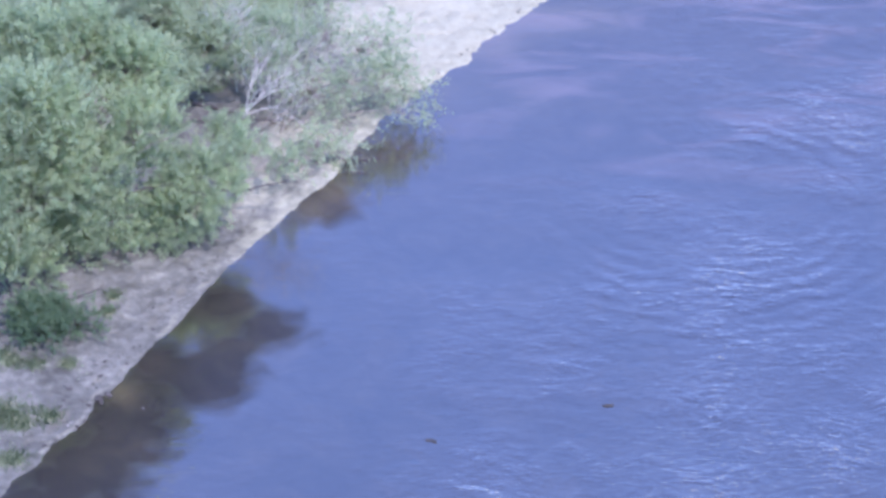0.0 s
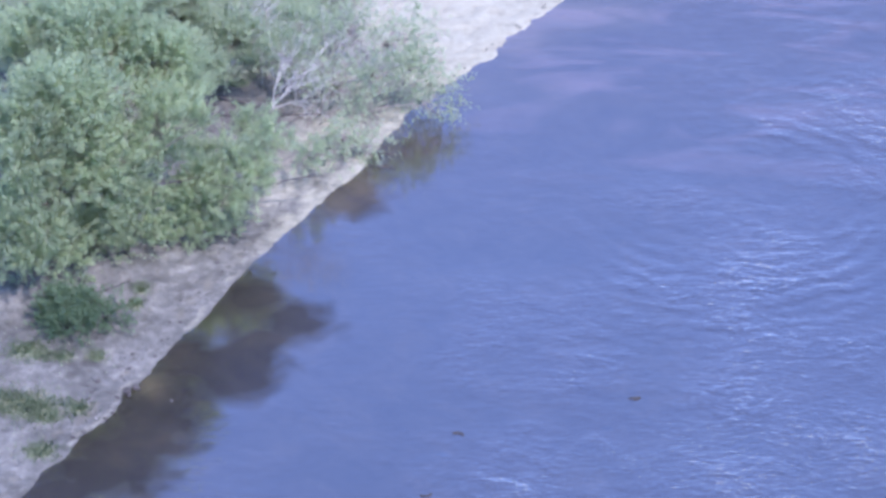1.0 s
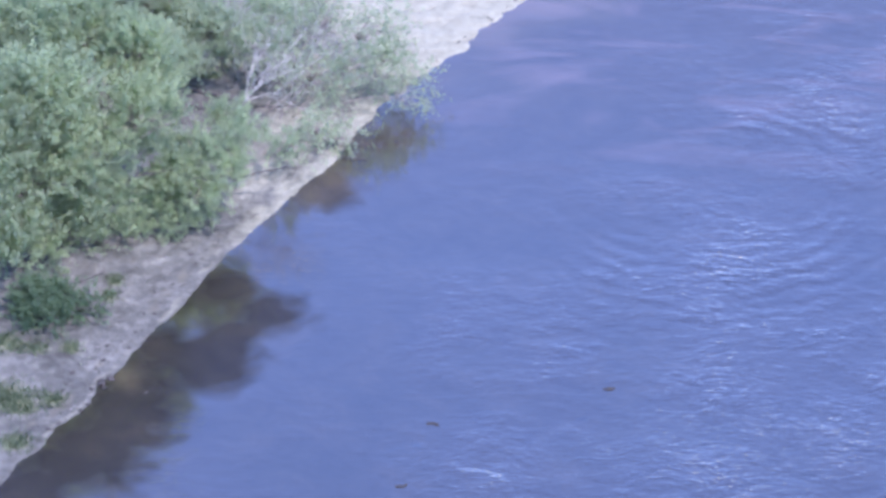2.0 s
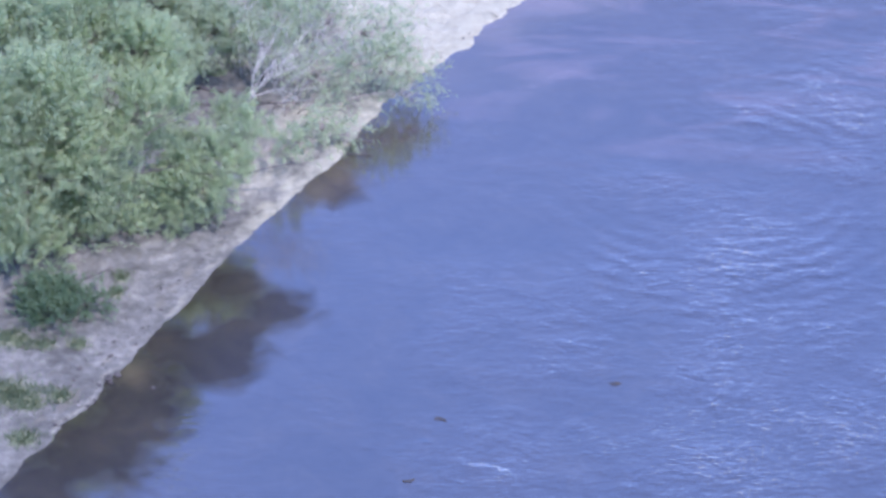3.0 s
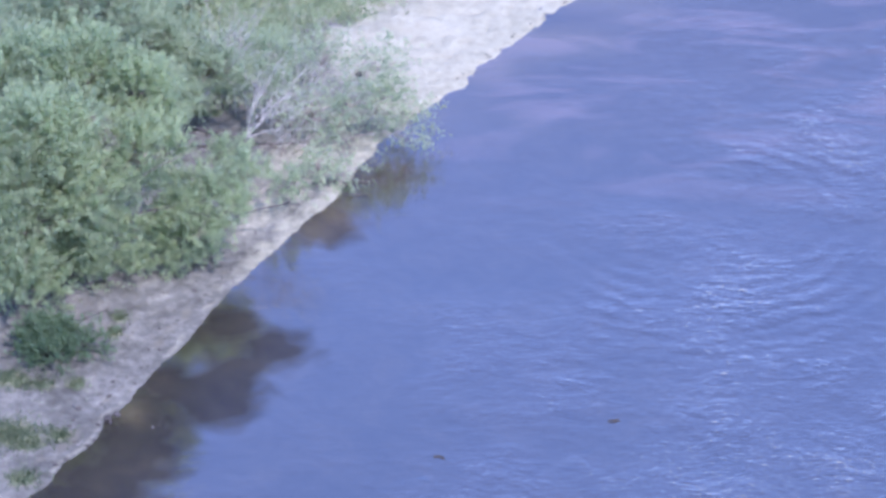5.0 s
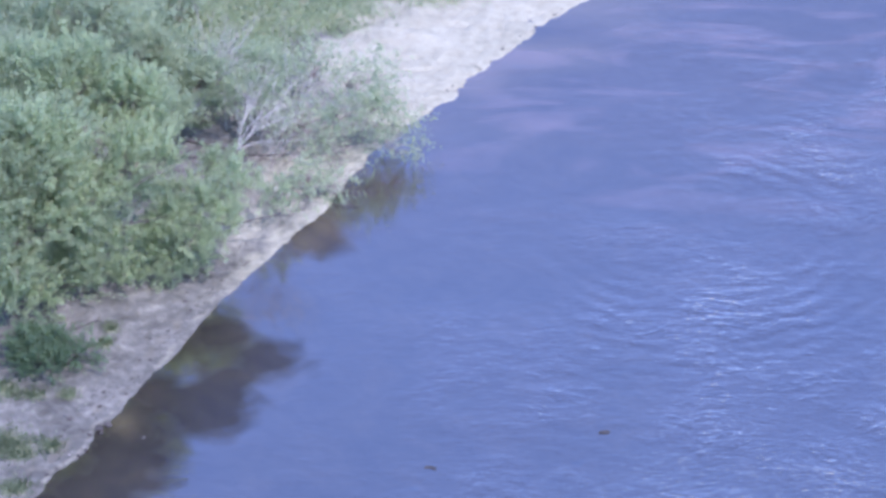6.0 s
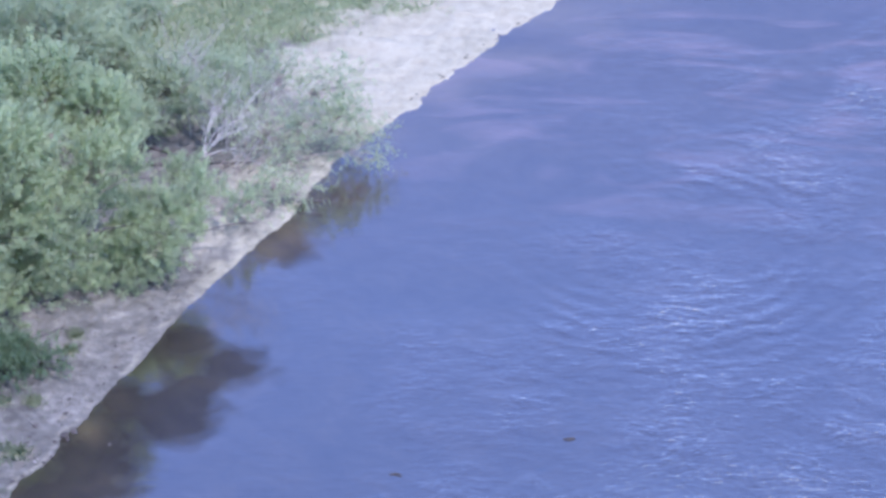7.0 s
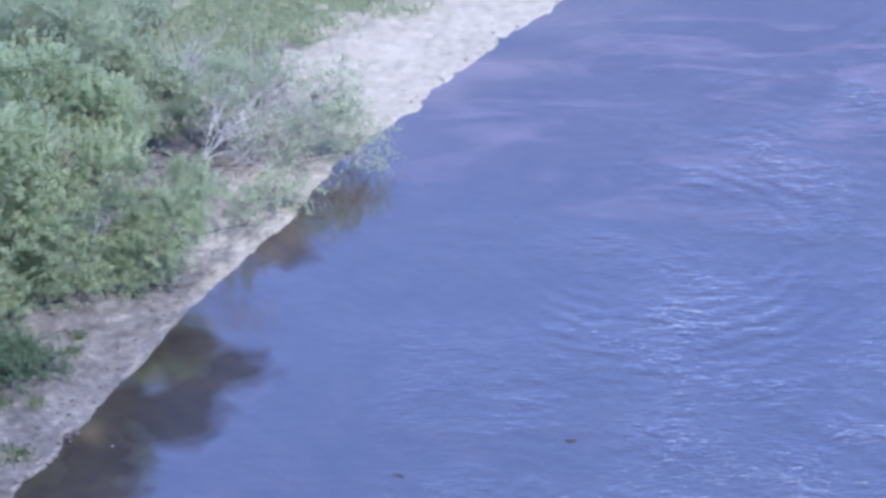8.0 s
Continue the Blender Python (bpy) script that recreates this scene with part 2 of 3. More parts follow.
def tube(points, r0, r1, sides=6):
    """Vertices and quads of a tapered tube along points; its ends are closed by narrowing."""
    pts = np.asarray(points, float)
    rad = np.linspace(r0, r1, len(pts))
    pts = np.concatenate([pts[:1], pts, pts[-1:]])
    rad = np.concatenate([[r0 * 0.02], rad, [r1 * 0.02]])
    way = np.gradient(pts, axis=0)
    way /= np.linalg.norm(way, axis=1, keepdims=True) + 1e-9
    side = np.cross(way, (0.31, 0.17, 0.93))
    side /= np.linalg.norm(side, axis=1, keepdims=True) + 1e-9
    up = np.cross(side, way)
    ang = np.linspace(0, 2 * np.pi, sides, endpoint=False)
    ring = side[:, None] * np.cos(ang)[None, :, None] + up[:, None] * np.sin(ang)[None, :, None]
    verts = (pts[:, None] + ring * rad[:, None, None]).reshape(-1, 3)
    i, j = np.meshgrid(np.arange(len(pts) - 1), np.arange(sides), indexing="ij")
    k = (j + 1) % sides
    faces = np.stack([i * sides + j, i * sides + k, (i + 1) * sides + k, (i + 1) * sides + j], -1).reshape(-1, 4)
    return verts, faces


def joined(pieces):
    verts, faces, n = [], [], 0
    for v, f in pieces:
        verts.append(v)
        faces.append(f + n)
        n += len(v)
    return np.concatenate(verts), np.concatenate(faces)


def unit(v):
    return v / (np.linalg.norm(v, axis=-1, keepdims=True) + 1e-9)


def leaves(start, way, length, width, rng, cup=0.25):
    """Folded lance-shaped leaves: from start along way, of the given lengths and widths."""
    n = len(start)
    flat = unit(np.cross(way, unit(rng.normal(0, 1, (n, 3)) * 0.5 + (0, 0, 1))))
    lift = np.cross(flat, way)
    length, width = length[:, None], width[:, None]
    mid = start + way * length * 0.45
    v = np.stack([start, mid + flat * width + lift * width * cup, start + way * length - lift * length * 0.12,
                  mid - flat * width + lift * width * cup], 1).reshape(-1, 3)
    k = np.arange(n)[:, None] * 4
    f = np.concatenate([k + (0, 1, 2), k + (0, 2, 3)], 1).reshape(-1, 3)
    return v, f


# ---------------------------------------------------------------- the bank
SHORE = [(-400, -190), (-60, -32), (-14, -11.2), (-10.5, -9.57), (-9.3, -9.06), (-8.56, -8.62), (-7.65, -8.25), (-7.1, -7.85), (-6.7, -7.68),
         (-6.1, -7.53), (-5.6, -7.38), (-5.2, -7.12), (-4.64, -6.83), (-3.5, -6.35), (-2.55, -5.89), (-1.6, -5.5), (-0.85, -5.26), (0.16, -4.84),
         (1.1, -4.3), (1.95, -3.83), (2.9, -3.36), (3.45, -3.03), (4.3, -2.58), (5.3, -2.03), (6.1, -1.75), (7.3, -1.32), (7.85, -1.14), (9.7, 0.13),
         (10.65, 0.74), (11.8, 1.29), (12.85, 1.95), (14.2, 2.8), (15.36, 3.57), (17.23, 4.9), (30, 14), (80, 53), (400, 281)]
SHORE_Y, SHORE_X = np.array(SHORE, float).T


def value_noise(x, y, size, seed):
    """Smooth noise from 0 to 1 over arrays."""
    r = np.random.default_rng(seed).random((256, 256))
    u, v = np.asarray(x) / size, np.asarray(y) / size
    i, j = np.floor(u).astype(int), np.floor(v).astype(int)
    a, b = u - i, v - j
    a, b = a * a * (3 - 2 * a), b * b * (3 - 2 * b)
    q = lambda s, t: r[s % 256, t % 256]
    return (q(i, j) * (1 - a) + q(i + 1, j) * a) * (1 - b) + (q(i, j + 1) * (1 - a) + q(i + 1, j + 1) * a) * b


def inland(x, y):
    """Metres from the water's edge, positive on land."""
    wob = (value_noise(x, y, 0.9, 3) - 0.5) * 0.22 + (value_noise(x, y, 0.25, 4) - 0.5) * (0.10 + 0.13 * np.clip((np.asarray(y) - 8) / 2, 0, 1))
    return (np.interp(y, SHORE_Y, SHORE_X) - x) * 0.86 + wob


def ground_height(x, y):
    x, y = np.asarray(x, float), np.asarray(y, float)
    d = inland(x, y)
    bumps = (value_noise(x, y, 1.1, 5) - 0.5) * 0.12 + (value_noise(x, y, 0.35, 6) - 0.5) * 0.075
    lip = 0.02 * np.clip(d / 0.25, 0, 1)
    land = lip + 0.045 * np.clip(d, 0, 8) + bumps * np.clip(d / 1.0, 0, 1)
    beach = np.clip((y - 7.5) / 3, 0, 1)
    slope = 0.16 - 0.09 * beach
    bed = -0.01 + np.maximum(slope * d, -1.8) + bumps * 0.5 * np.clip(-d / 0.6, 0, 1)
    far = np.maximum(np.hypot(x - 20, y) - 420, 0) * 0.02
    return np.where(d > 0, land, bed) + np.minimum(far, 6)


def build_ground():
    def lines(a, b, step, edge):
        out = np.geomspace(step, edge, 46)
        return np.concatenate([(a - np.cumsum(out))[::-1], np.arange(a, b, step), b + np.cumsum(out)])
    xs, ys = lines(-13.5, 7.0, 0.075, 260), lines(-11.5, 20.0, 0.085, 260)
    gx, gy = np.meshgrid(xs, ys, indexing="ij")
    gz = ground_height(gx, gy)
    verts = np.stack([gx, gy, gz], -1).reshape(-1, 3)
    nx, ny = len(xs), len(ys)
    i, j = np.meshgrid(np.arange(nx - 1), np.arange(ny - 1), indexing="ij")
    k = (i * ny + j).ravel()
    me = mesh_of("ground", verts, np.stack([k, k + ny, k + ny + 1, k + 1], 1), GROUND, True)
    d = inland(gx, gy).ravel()
    x, y = gx.ravel(), gy.ravel()
    white = np.clip((x + 3.4 - 0.12 * (y - 11) + (value_noise(x, y, 0.8, 9) - 0.5) * 1.6) / 1.2, 0, 1) * np.clip((y - 7.6) / 2.0, 0, 1)
    white = np.maximum(white, np.exp(-((d - 0.35) / 0.3) ** 2) * 0.9 * np.maximum(value_noise(x, y, 0.45, 13), 0.75 * np.clip((y - 5) / 0.8, 0, 1)) * np.clip((y + 1) / 2, 0, 1))
    white = np.maximum(white, (0.20 + 0.42 * np.clip((y - 1) / 3, 0, 1)) * np.clip(d, 0, 1) * np.clip(1.9 - d / 1.8, 0, 1))
    white = np.maximum(white, np.exp(-((d - 0.14) / 0.10) ** 2) * (0.12 + 0.45 * value_noise(x, y, 0.6, 10)) * (y < 1))
    white = np.maximum(white, 0.64 * np.clip(1.3 - d / 0.6 + (value_noise(x, y, 0.5, 16) - 0.5) * 0.8, 0, 1) * np.clip(y / 1.2, 0, 1) * np.clip((9.5 - y) / 1.5, 0, 1) * (d > 0))
    edge = -0.8 + 1.15 * (y - 15.4) + (value_noise(x, y, 1.6, 8) - 0.5) * 1.6
    edge = np.maximum(edge, -4.6)
    turf = np.clip((edge - x) / 1.6, 0, 0.8) * np.clip((y - 8.5) / 2, 0, 1)
    for cx, cy, rx, ry in GRASS_PATCHES:
        turf = np.maximum(turf, np.clip(1.25 - np.hypot((x - cx) / rx, (y - cy) / ry), 0, 1) * 0.75)
    turf = np.maximum(turf, np.clip((d - 14) / 4, 0, 1))
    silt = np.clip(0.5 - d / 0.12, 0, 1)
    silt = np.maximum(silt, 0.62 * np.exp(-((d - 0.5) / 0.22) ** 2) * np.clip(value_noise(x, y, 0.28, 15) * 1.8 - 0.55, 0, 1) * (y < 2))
    white = np.where(d < 0, white * np.clip(1.15 + d / 3.2, 0, 1) * np.clip(value_noise(x, y, 1.5, 12) * 1.6 - 0.3, 0, 1), white)
    for cx, cy, r in ((-6.95, -5.45, 0.35), (-2.85, 3.1, 0.55), (-2.35, 3.9, 0.5)):
        white = np.where(d < 0, np.maximum(white, 0.8 * np.exp(-((x - cx) ** 2 + ((y - cy) / 1.3) ** 2) / r ** 2)), white)
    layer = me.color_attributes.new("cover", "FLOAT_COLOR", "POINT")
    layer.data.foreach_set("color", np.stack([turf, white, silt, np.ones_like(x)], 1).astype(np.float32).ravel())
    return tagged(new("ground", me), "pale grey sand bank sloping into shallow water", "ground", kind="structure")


GRASS_PATCHES = [(-9.65, -6.5, 0.75, 0.8), (-9.15, -6.9, 0.5, 0.5), (-8.5, -6.65, 0.4, 0.4), (-10.5, -6.4, 0.8, 0.8), (-7.4, -1.45, 0.28, 0.3),
                 (-7.5, -2.1, 0.28, 0.3), (-8.25, -4.4, 0.3, 0.3), (-9.0, -4.5, 0.4, 0.3), (-9.2, -8.4, 0.5, 0.5), (-9.8, -4.3, 0.7, 0.6)]
ground = build_ground()

wx = np.array([[-1600, -1600, 0], [1600, -1600, 0], [1600, 1600, 0], [-1600, 1600, 0]], float)
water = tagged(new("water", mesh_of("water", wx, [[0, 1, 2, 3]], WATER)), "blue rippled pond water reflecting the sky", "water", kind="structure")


# ---------------------------------------------------------------- shrubs
def shrub(name, base, lobes, label, leaf_mat, bark_mat, sprays, per_spray, leaf_size, seed, category="shrub",
          spray_length=0.45, leaf_width=0.27, upward=0.5, hollow=0.5, stem_r=0.06, loose=0.0, tuft=0.38, bare=(), thin=()):
    """A many-stemmed shrub. lobes: rows of x, y, z, radius that its crown fills; it stands on base.
    bare: limbs without leaves. thin: rows of x, y, z, radius where the leaves have died off."""
    rng = np.random.default_rng(seed)
    base = np.array([base[0], base[1], float(ground_height(base[0], base[1])) - 0.04])
    top = thing(name, base, label, category)
    lobes = np.array(lobes, float)
    share = lobes[:, 3] ** 2 / (lobes[:, 3] ** 2).sum()
    ends, outs = [], []
    for (x, y, z, r), s in zip(lobes, share):
        m = max(6, int(sprays * s))
        tufts = max(3, int(10 * r * r + 2))
        r = max(0.22, r - 0.3)
        heart = unit(rng.normal(0, 1, (tufts, 3)) + (0, 0, 0.25)) * (r * rng.uniform(0.45, 0.95, (tufts, 1)))
        mine = rng.integers(0, tufts, m)
        way = unit(rng.normal(0, 1, (m, 3)) + (0, 0, 0.35) + heart[mine] / r * 0.6)
        reach = tuft * rng.uniform(0.7, 1.3, tufts)[mine] * (hollow + (1 - hollow) * rng.random(m) ** 0.6 + loose * rng.random(m) ** 3)
        at = np.array([x, y, z]) + (heart[mine] + way * reach[:, None]) * (1.0, 1.0, 0.85)
        low = ground_height(at[:, 0], at[:, 1]) + 0.06
        keep = at[:, 2] > np.maximum(low, 0.06)
        ends.append(at[keep])
        outs.append(way[keep])
    ends, outs = np.concatenate(ends), np.concatenate(outs)
    # stems: one to each lobe, with side limbs that end at sprays
    which = np.argmin(np.linalg.norm(ends[:, None] - lobes[None, :, :3], axis=2), 1)
    twigs = []
    for n, (x, y, z, r) in enumerate(lobes):
        foot = base + np.append(rng.normal(0, 0.22, 2), 0.0)
        foot[2] = float(ground_height(foot[0], foot[1])) - 0.05
        line = bent(foot, (x, y, z), rng, 0.10, 0.10, 10)
        pieces = [tube(line, stem_r * (0.6 + 0.4 * r), stem_r * 0.28, 6)]
        mine = ends[which == n]
        limbs = mine[rng.permutation(len(mine))[:max(3, int(6 * r))]]
        for end in limbs:
            pieces.append(tube(bent(line[rng.integers(4, 9)], end, rng, 0.08, 0.12, 6), stem_r * 0.3, 0.006, 5))
        for end in mine[rng.permutation(len(mine))[:int(len(mine) * 0.45)]]:
            twigs.append(tube(bent(end - unit(end - line[-2]) * min(0.6, np.linalg.norm(end - line[-2])), end, rng, 0.03, 0.1, 4), 0.008, 0.004, 3))
        v, f = joined(pieces)
        under("stem", mesh_of("stem", v - base, f, bark_mat, True), top)
    for a, b, r in bare:
        line = bent(a, b, rng, 0.05, 0.14, 10)
        pieces = [tube(line, r, r * 0.4, 6)]
        for k in (3, 5, 7, 8):
            pieces.append(tube(bent(line[k], line[k] + unit(line[9] - line[0]) * 0.25 + rng.normal(0, 0.16, 3), rng, 0.04, 0.15, 5), r * 0.4, 0.004, 4))
        v, f = joined(pieces)
        under("limb", mesh_of("limb", v - base, f, DARKWOOD, True), top, "bare dark limb")
    if twigs:
        v, f = joined(twigs)
        under("brushwood", mesh_of("brushwood", v - base, f, bark_mat), top, kind="stuff")
    # sprays of leaves
    m = len(ends)
    way = unit(outs * 0.7 + rng.normal(0, 0.5, (m, 3)) + (0, 0, upward))
    long = spray_length * rng.uniform(0.6, 1.3, m)
    count = np.maximum(3, rng.poisson(per_spray, m))
    idx = np.repeat(np.arange(m), count)
    t = rng.random(len(idx))
    bend = np.array([0, 0, -0.25])
    at = ends[idx] + way[idx] * (long[idx] * t)[:, None] + bend * (long[idx] * t * t)[:, None] + rng.normal(0, 0.035, (len(idx), 3))
    lway = unit(way[idx] * 0.8 + rng.normal(0, 0.5, (len(idx), 3)) + (0, 0, 0.05))
    size = leaf_size * rng.uniform(0.6, 1.3, len(idx))
    keep = at[:, 2] > 0.03
    for x, y, z, r in thin:
        keep &= np.linalg.norm(at - (x, y, z), axis=1) > r * rng.uniform(0.6, 1.15, len(at))
    v, f = leaves(at[keep], lway[keep], size[keep], size[keep] * leaf_width, rng)
    under("crown", mesh_of("crown", v - base, f, leaf_mat), top, kind="stuff")
    return top


shrub("willow_shrub", (-8.9, 0.6),
      [(-9.94, 2.21, 4.6, 1.07), (-8.42, 1.64, 4.9, 1.21), (-7.09, 1.19, 4.4, 1.1), (-6.7, -0.2, 3.9, 0.85), (-8.93, -0.9, 4.5, 1.4),
       (-10.09, -1.43, 4.0, 1.34), (-8.25, -0.6, 3.0, 1.15), (-7.85, -0.1, 2.2, 0.4), (-9.6, -1.6, 2.5, 1.4), (-8.3, -0.3, 1.85, 0.95),
       (-7.2, 0.7, 1.2, 0.45), (-6.35, 1.9, 3.5, 0.55), (-7.0, 0.9, 2.75, 0.5), (-10.0, -1.8, 1.5, 1.07), (-9.0, -0.6, 1.1, 0.75), (-7.9, 0.3, 0.75, 0.45),
       (-8.45, -0.2, 0.42, 0.36), (-9.4, -1.1, 0.5, 0.42), (-9.9, -1.5, 0.55, 0.42), (-7.7, 0.4, 0.4, 0.36), (-7.15, 0.7, 0.45, 0.36), (-8.1, 0.0, 0.35, 0.36)],
      "tall dense willow shrub with pale green leaves on the bank", WILLOW, BARK, 3700, 70, 0.08, 11, spray_length=0.9, loose=1.2, tuft=0.28, upward=1.2, leaf_width=0.19,
      bare=[((-7.1, 0.6, 1.75), (-6.45, 0.55, 1.95), 0.032), ((-6.9, 2.6, 2.1), (-6.0, 2.5, 2.1), 0.03), ((-9.6, -1.2, 4.3), (-8.6, -1.8, 4.5), 0.025),
             ((-9.2, -1.2, 2.6), (-8.3, -2.0, 3.0), 0.03)],
      thin=[(-8.85, -1.6, 3.85, 0.42), (-8.81, -0.6, 3.25, 0.48), (-10.4, 0.9, 5.07, 0.42), (-10.38, 1.55, 4.7, 0.42), (-9.9, 2.0, 5.3, 0.28), (-7.55, -0.3, 4.15, 0.32),
            (-7.5, 0.4, 3.75, 0.32), (-9.05, -0.9, 2.7, 0.36), (-9.0, -0.24, 2.3, 0.36), (-7.07, 0.88, 1.8, 0.27), (-7.05, 1.5, 1.45, 0.27)])
shrub("willow_shrub", (-6.1, 2.0),
      [(-4.5, 1.58, 2.24, 0.42), (-4.85, 0.76, 1.75, 0.4), (-5.25, 0.97, 2.13, 0.42), (-5.9, 0.94, 1.9, 0.55), (-5.5, 0.39, 1.44, 0.45), (-4.3, 2.05, 2.09, 0.32),
       (-6.4, 1.04, 0.99, 0.5), (-5.3, 1.01, 1.29, 0.4), (-6.3, 0.75, 1.37, 0.5), (-4.8, 1.48, 1.6, 0.36), (-4.95, 3.1, 2.2, 0.4), (-4.85, 2.5, 2.05, 0.36), (-6.2, 2.3, 1.6, 0.4), (-5.6, 2.0, 1.9, 0.4), (-6.75, 1.39, 2.2, 0.42), (-6.01, 1.12, 1.7, 0.4), (-6.0, 0.9, 0.6, 0.38), (-5.5, 1.3, 0.65, 0.33), (-6.65, 0.9, 0.4, 0.34), (-5.45, 0.95, 0.35, 0.3), (-6.1, 0.6, 0.3, 0.3),
       (-3.35, 3.75, 0.72, 0.2), (-3.75, 3.7, 0.82, 0.2)],
      "bright green young willow shrub leaning towards the water", WILLOW, BARK, 880, 52, 0.072, 12, stem_r=0.022, tuft=0.22, loose=0.9, spray_length=0.5, upward=0.8, leaf_width=0.17,
      bare=[((-4.75, 2.35, 0.75), (-3.4, 2.35, 1.15), 0.026), ((-6.1, 0.9, 1.6), (-5.3, 0.3, 1.9), 0.026)])
shrub("willow_shrub", (-6.6, 7.4), [(-5.5, 6.9, 2.4, 0.8), (-6.3, 6.0, 2.2, 0.75), (-6.9, 7.9, 2.6, 0.9), (-6.0, 8.9, 1.6, 0.8)],
      "low green willow shrub among dead wood", PALE, BARK, 1200, 22, 0.09, 13, stem_r=0.035, tuft=0.3, leaf_width=0.18, upward=0.8)
shrub("willow_shrub", (-3.9, 6.9),
      [(-2.5, 9.2, 1.65, 0.55), (-1.55, 8.5, 1.65, 0.5), (-0.95, 8.2, 1.05, 0.5), (-1.9, 7.5, 1.25, 0.45), (-2.9, 7.3, 1.0, 0.6), (-0.35, 7.8, 0.75, 0.42),
       (-0.6, 6.9, 0.6, 0.3), (-1.1, 7.5, 0.95, 0.35), (-1.15, 9.1, 1.5, 0.4)],
      "feathery pale willow shrub spreading over white sand", PALE, BARK, 520, 20, 0.08, 14, stem_r=0.018, tuft=0.38, spray_length=0.7, upward=0.1, leaf_width=0.22, loose=0.6)
shrub("willow_shrub", (-4.6, 8.4),
      [(-4.0, 9.4, 1.4, 0.65), (-4.9, 9.6, 1.6, 0.75), (-4.3, 7.6, 1.7, 0.6), (-5.5, 8.9, 1.7, 0.75), (-3.6, 8.0, 1.2, 0.55), (-4.2, 11.4, 0.6, 0.6), (-3.4, 10.6, 0.7, 0.6)],
      "low thin green shrub filling the bare branches", PALE, GREY, 800, 18, 0.08, 19, stem_r=0.02, tuft=0.4, loose=0.6, leaf_width=0.22)
shrub("willow_shrub", (-3.6, 4.9), [(-3.38, 4.75, 0.4, 0.42), (-2.7, 5.4, 0.4, 0.5), (-2.1, 5.3, 0.3, 0.3)],
      "low thin green willow shoots trailing along the waterline", PALE, BARK, 130, 16, 0.085, 17, stem_r=0.014, tuft=0.3, spray_length=0.45, upward=0.2, leaf_width=0.22, loose=0.6)
shrub("willow_shrub", (-8.4, 7.5), [(-8.24, 6.8, 4.0, 1.5), (-9.8, 7.2, 3.6, 1.6), (-7.4, 8.4, 2.8, 1.1), (-7.0, 10.2, 1.8, 1.1), (-8.6, 9.8, 2.8, 1.5), (-10.6, 5.0, 3.6, 1.5)],
      "grey-green willow shrub at the back of the bank", PALE, BARK, 2500, 54, 0.075, 15, spray_length=0.7, upward=0.9, loose=0.6, leaf_width=0.17)
shrub("willow_shrub", (-9.5, 12.6), [(-9.4, 12.5, 1.6, 1.2), (-7.9, 13.3, 1.1, 0.9), (-10.8, 13.4, 1.8, 1.3), (-6.4, 14.8, 0.7, 0.7), (-8.8, 15.4, 1.0, 1.0)],
      "sprawling green willow shrub in rough grass", PALE, BARK, 1700, 18, 0.09, 18, stem_r=0.04)
shrub("weed_clump", (-8.9, -3.0), [(-8.85, -3.1, 0.45, 0.6), (-8.4, -3.0, 0.35, 0.4), (-9.25, -3.1, 0.4, 0.45), (-8.9, -3.6, 0.3, 0.42), (-9.0, -2.7, 0.38, 0.4), (-8.1, -2.9, 0.15, 0.25)],
      "dark green leafy weed clump on bare sand", WEED, DARKWOOD, 560, 24, 0.09, 16, category="plant", spray_length=0.34, stem_r=0.012, tuft=0.3, leaf_width=0.17, loose=1.0)


# ---------------------------------------------------------------- dead wood
def bare_shrub(base, tips, label, seed, knee=None):
    """A leafless shrub: a grey stem to each tip, forking into ever thinner twigs. knee: where a leaning stem first forks."""
    rng = np.random.default_rng(seed)
    base = np.array([base[0], base[1], float(ground_height(*base)) - 0.04])
    top = thing("bare_shrub", base, label, "shrub")
    if knee is not None:
        v, f = tube(bent(base, knee, rng, 0.05, 0.08, 9), 0.024, 0.014, 7)
        under("trunk", mesh_of("trunk", v - base, f, GREY, True), top)
    for tip in tips:
        foot = np.array(knee) if knee is not None else base + np.append(rng.normal(0, 0.2, 2), 0)
        line = bent(foot, tip, rng, 0.06, 0.07, 9)
        pieces = [tube(line, 0.0125, 0.006, 6)]
        way = unit(np.array(tip) - foot)
        for _ in range(7):
            start = line[rng.integers(3, 9)]
            end = start + (way * 0.8 + rng.normal(0, 0.45, 3) + (0, 0, 0.1)) * rng.uniform(0.5, 1.2)
            end[2] = max(end[2], 0.3)
            fork = bent(start, end, rng, 0.04, 0.08, 6)
            pieces.append(tube(fork, 0.008, 0.004, 4))
            for _ in range(6):
                s0 = fork[rng.integers(1, 6)]
                e0 = s0 + (unit(end - start) * 0.6 + rng.normal(0, 0.5, 3)) * rng.uniform(0.25, 0.6)
                pieces.append(tube(bent(s0, e0, rng, 0.03, 0.15, 4), 0.005, 0.003, 3))
        v, f = joined(pieces)
        under("stem", mesh_of("stem", v - base, f, GREY), top)
    return top


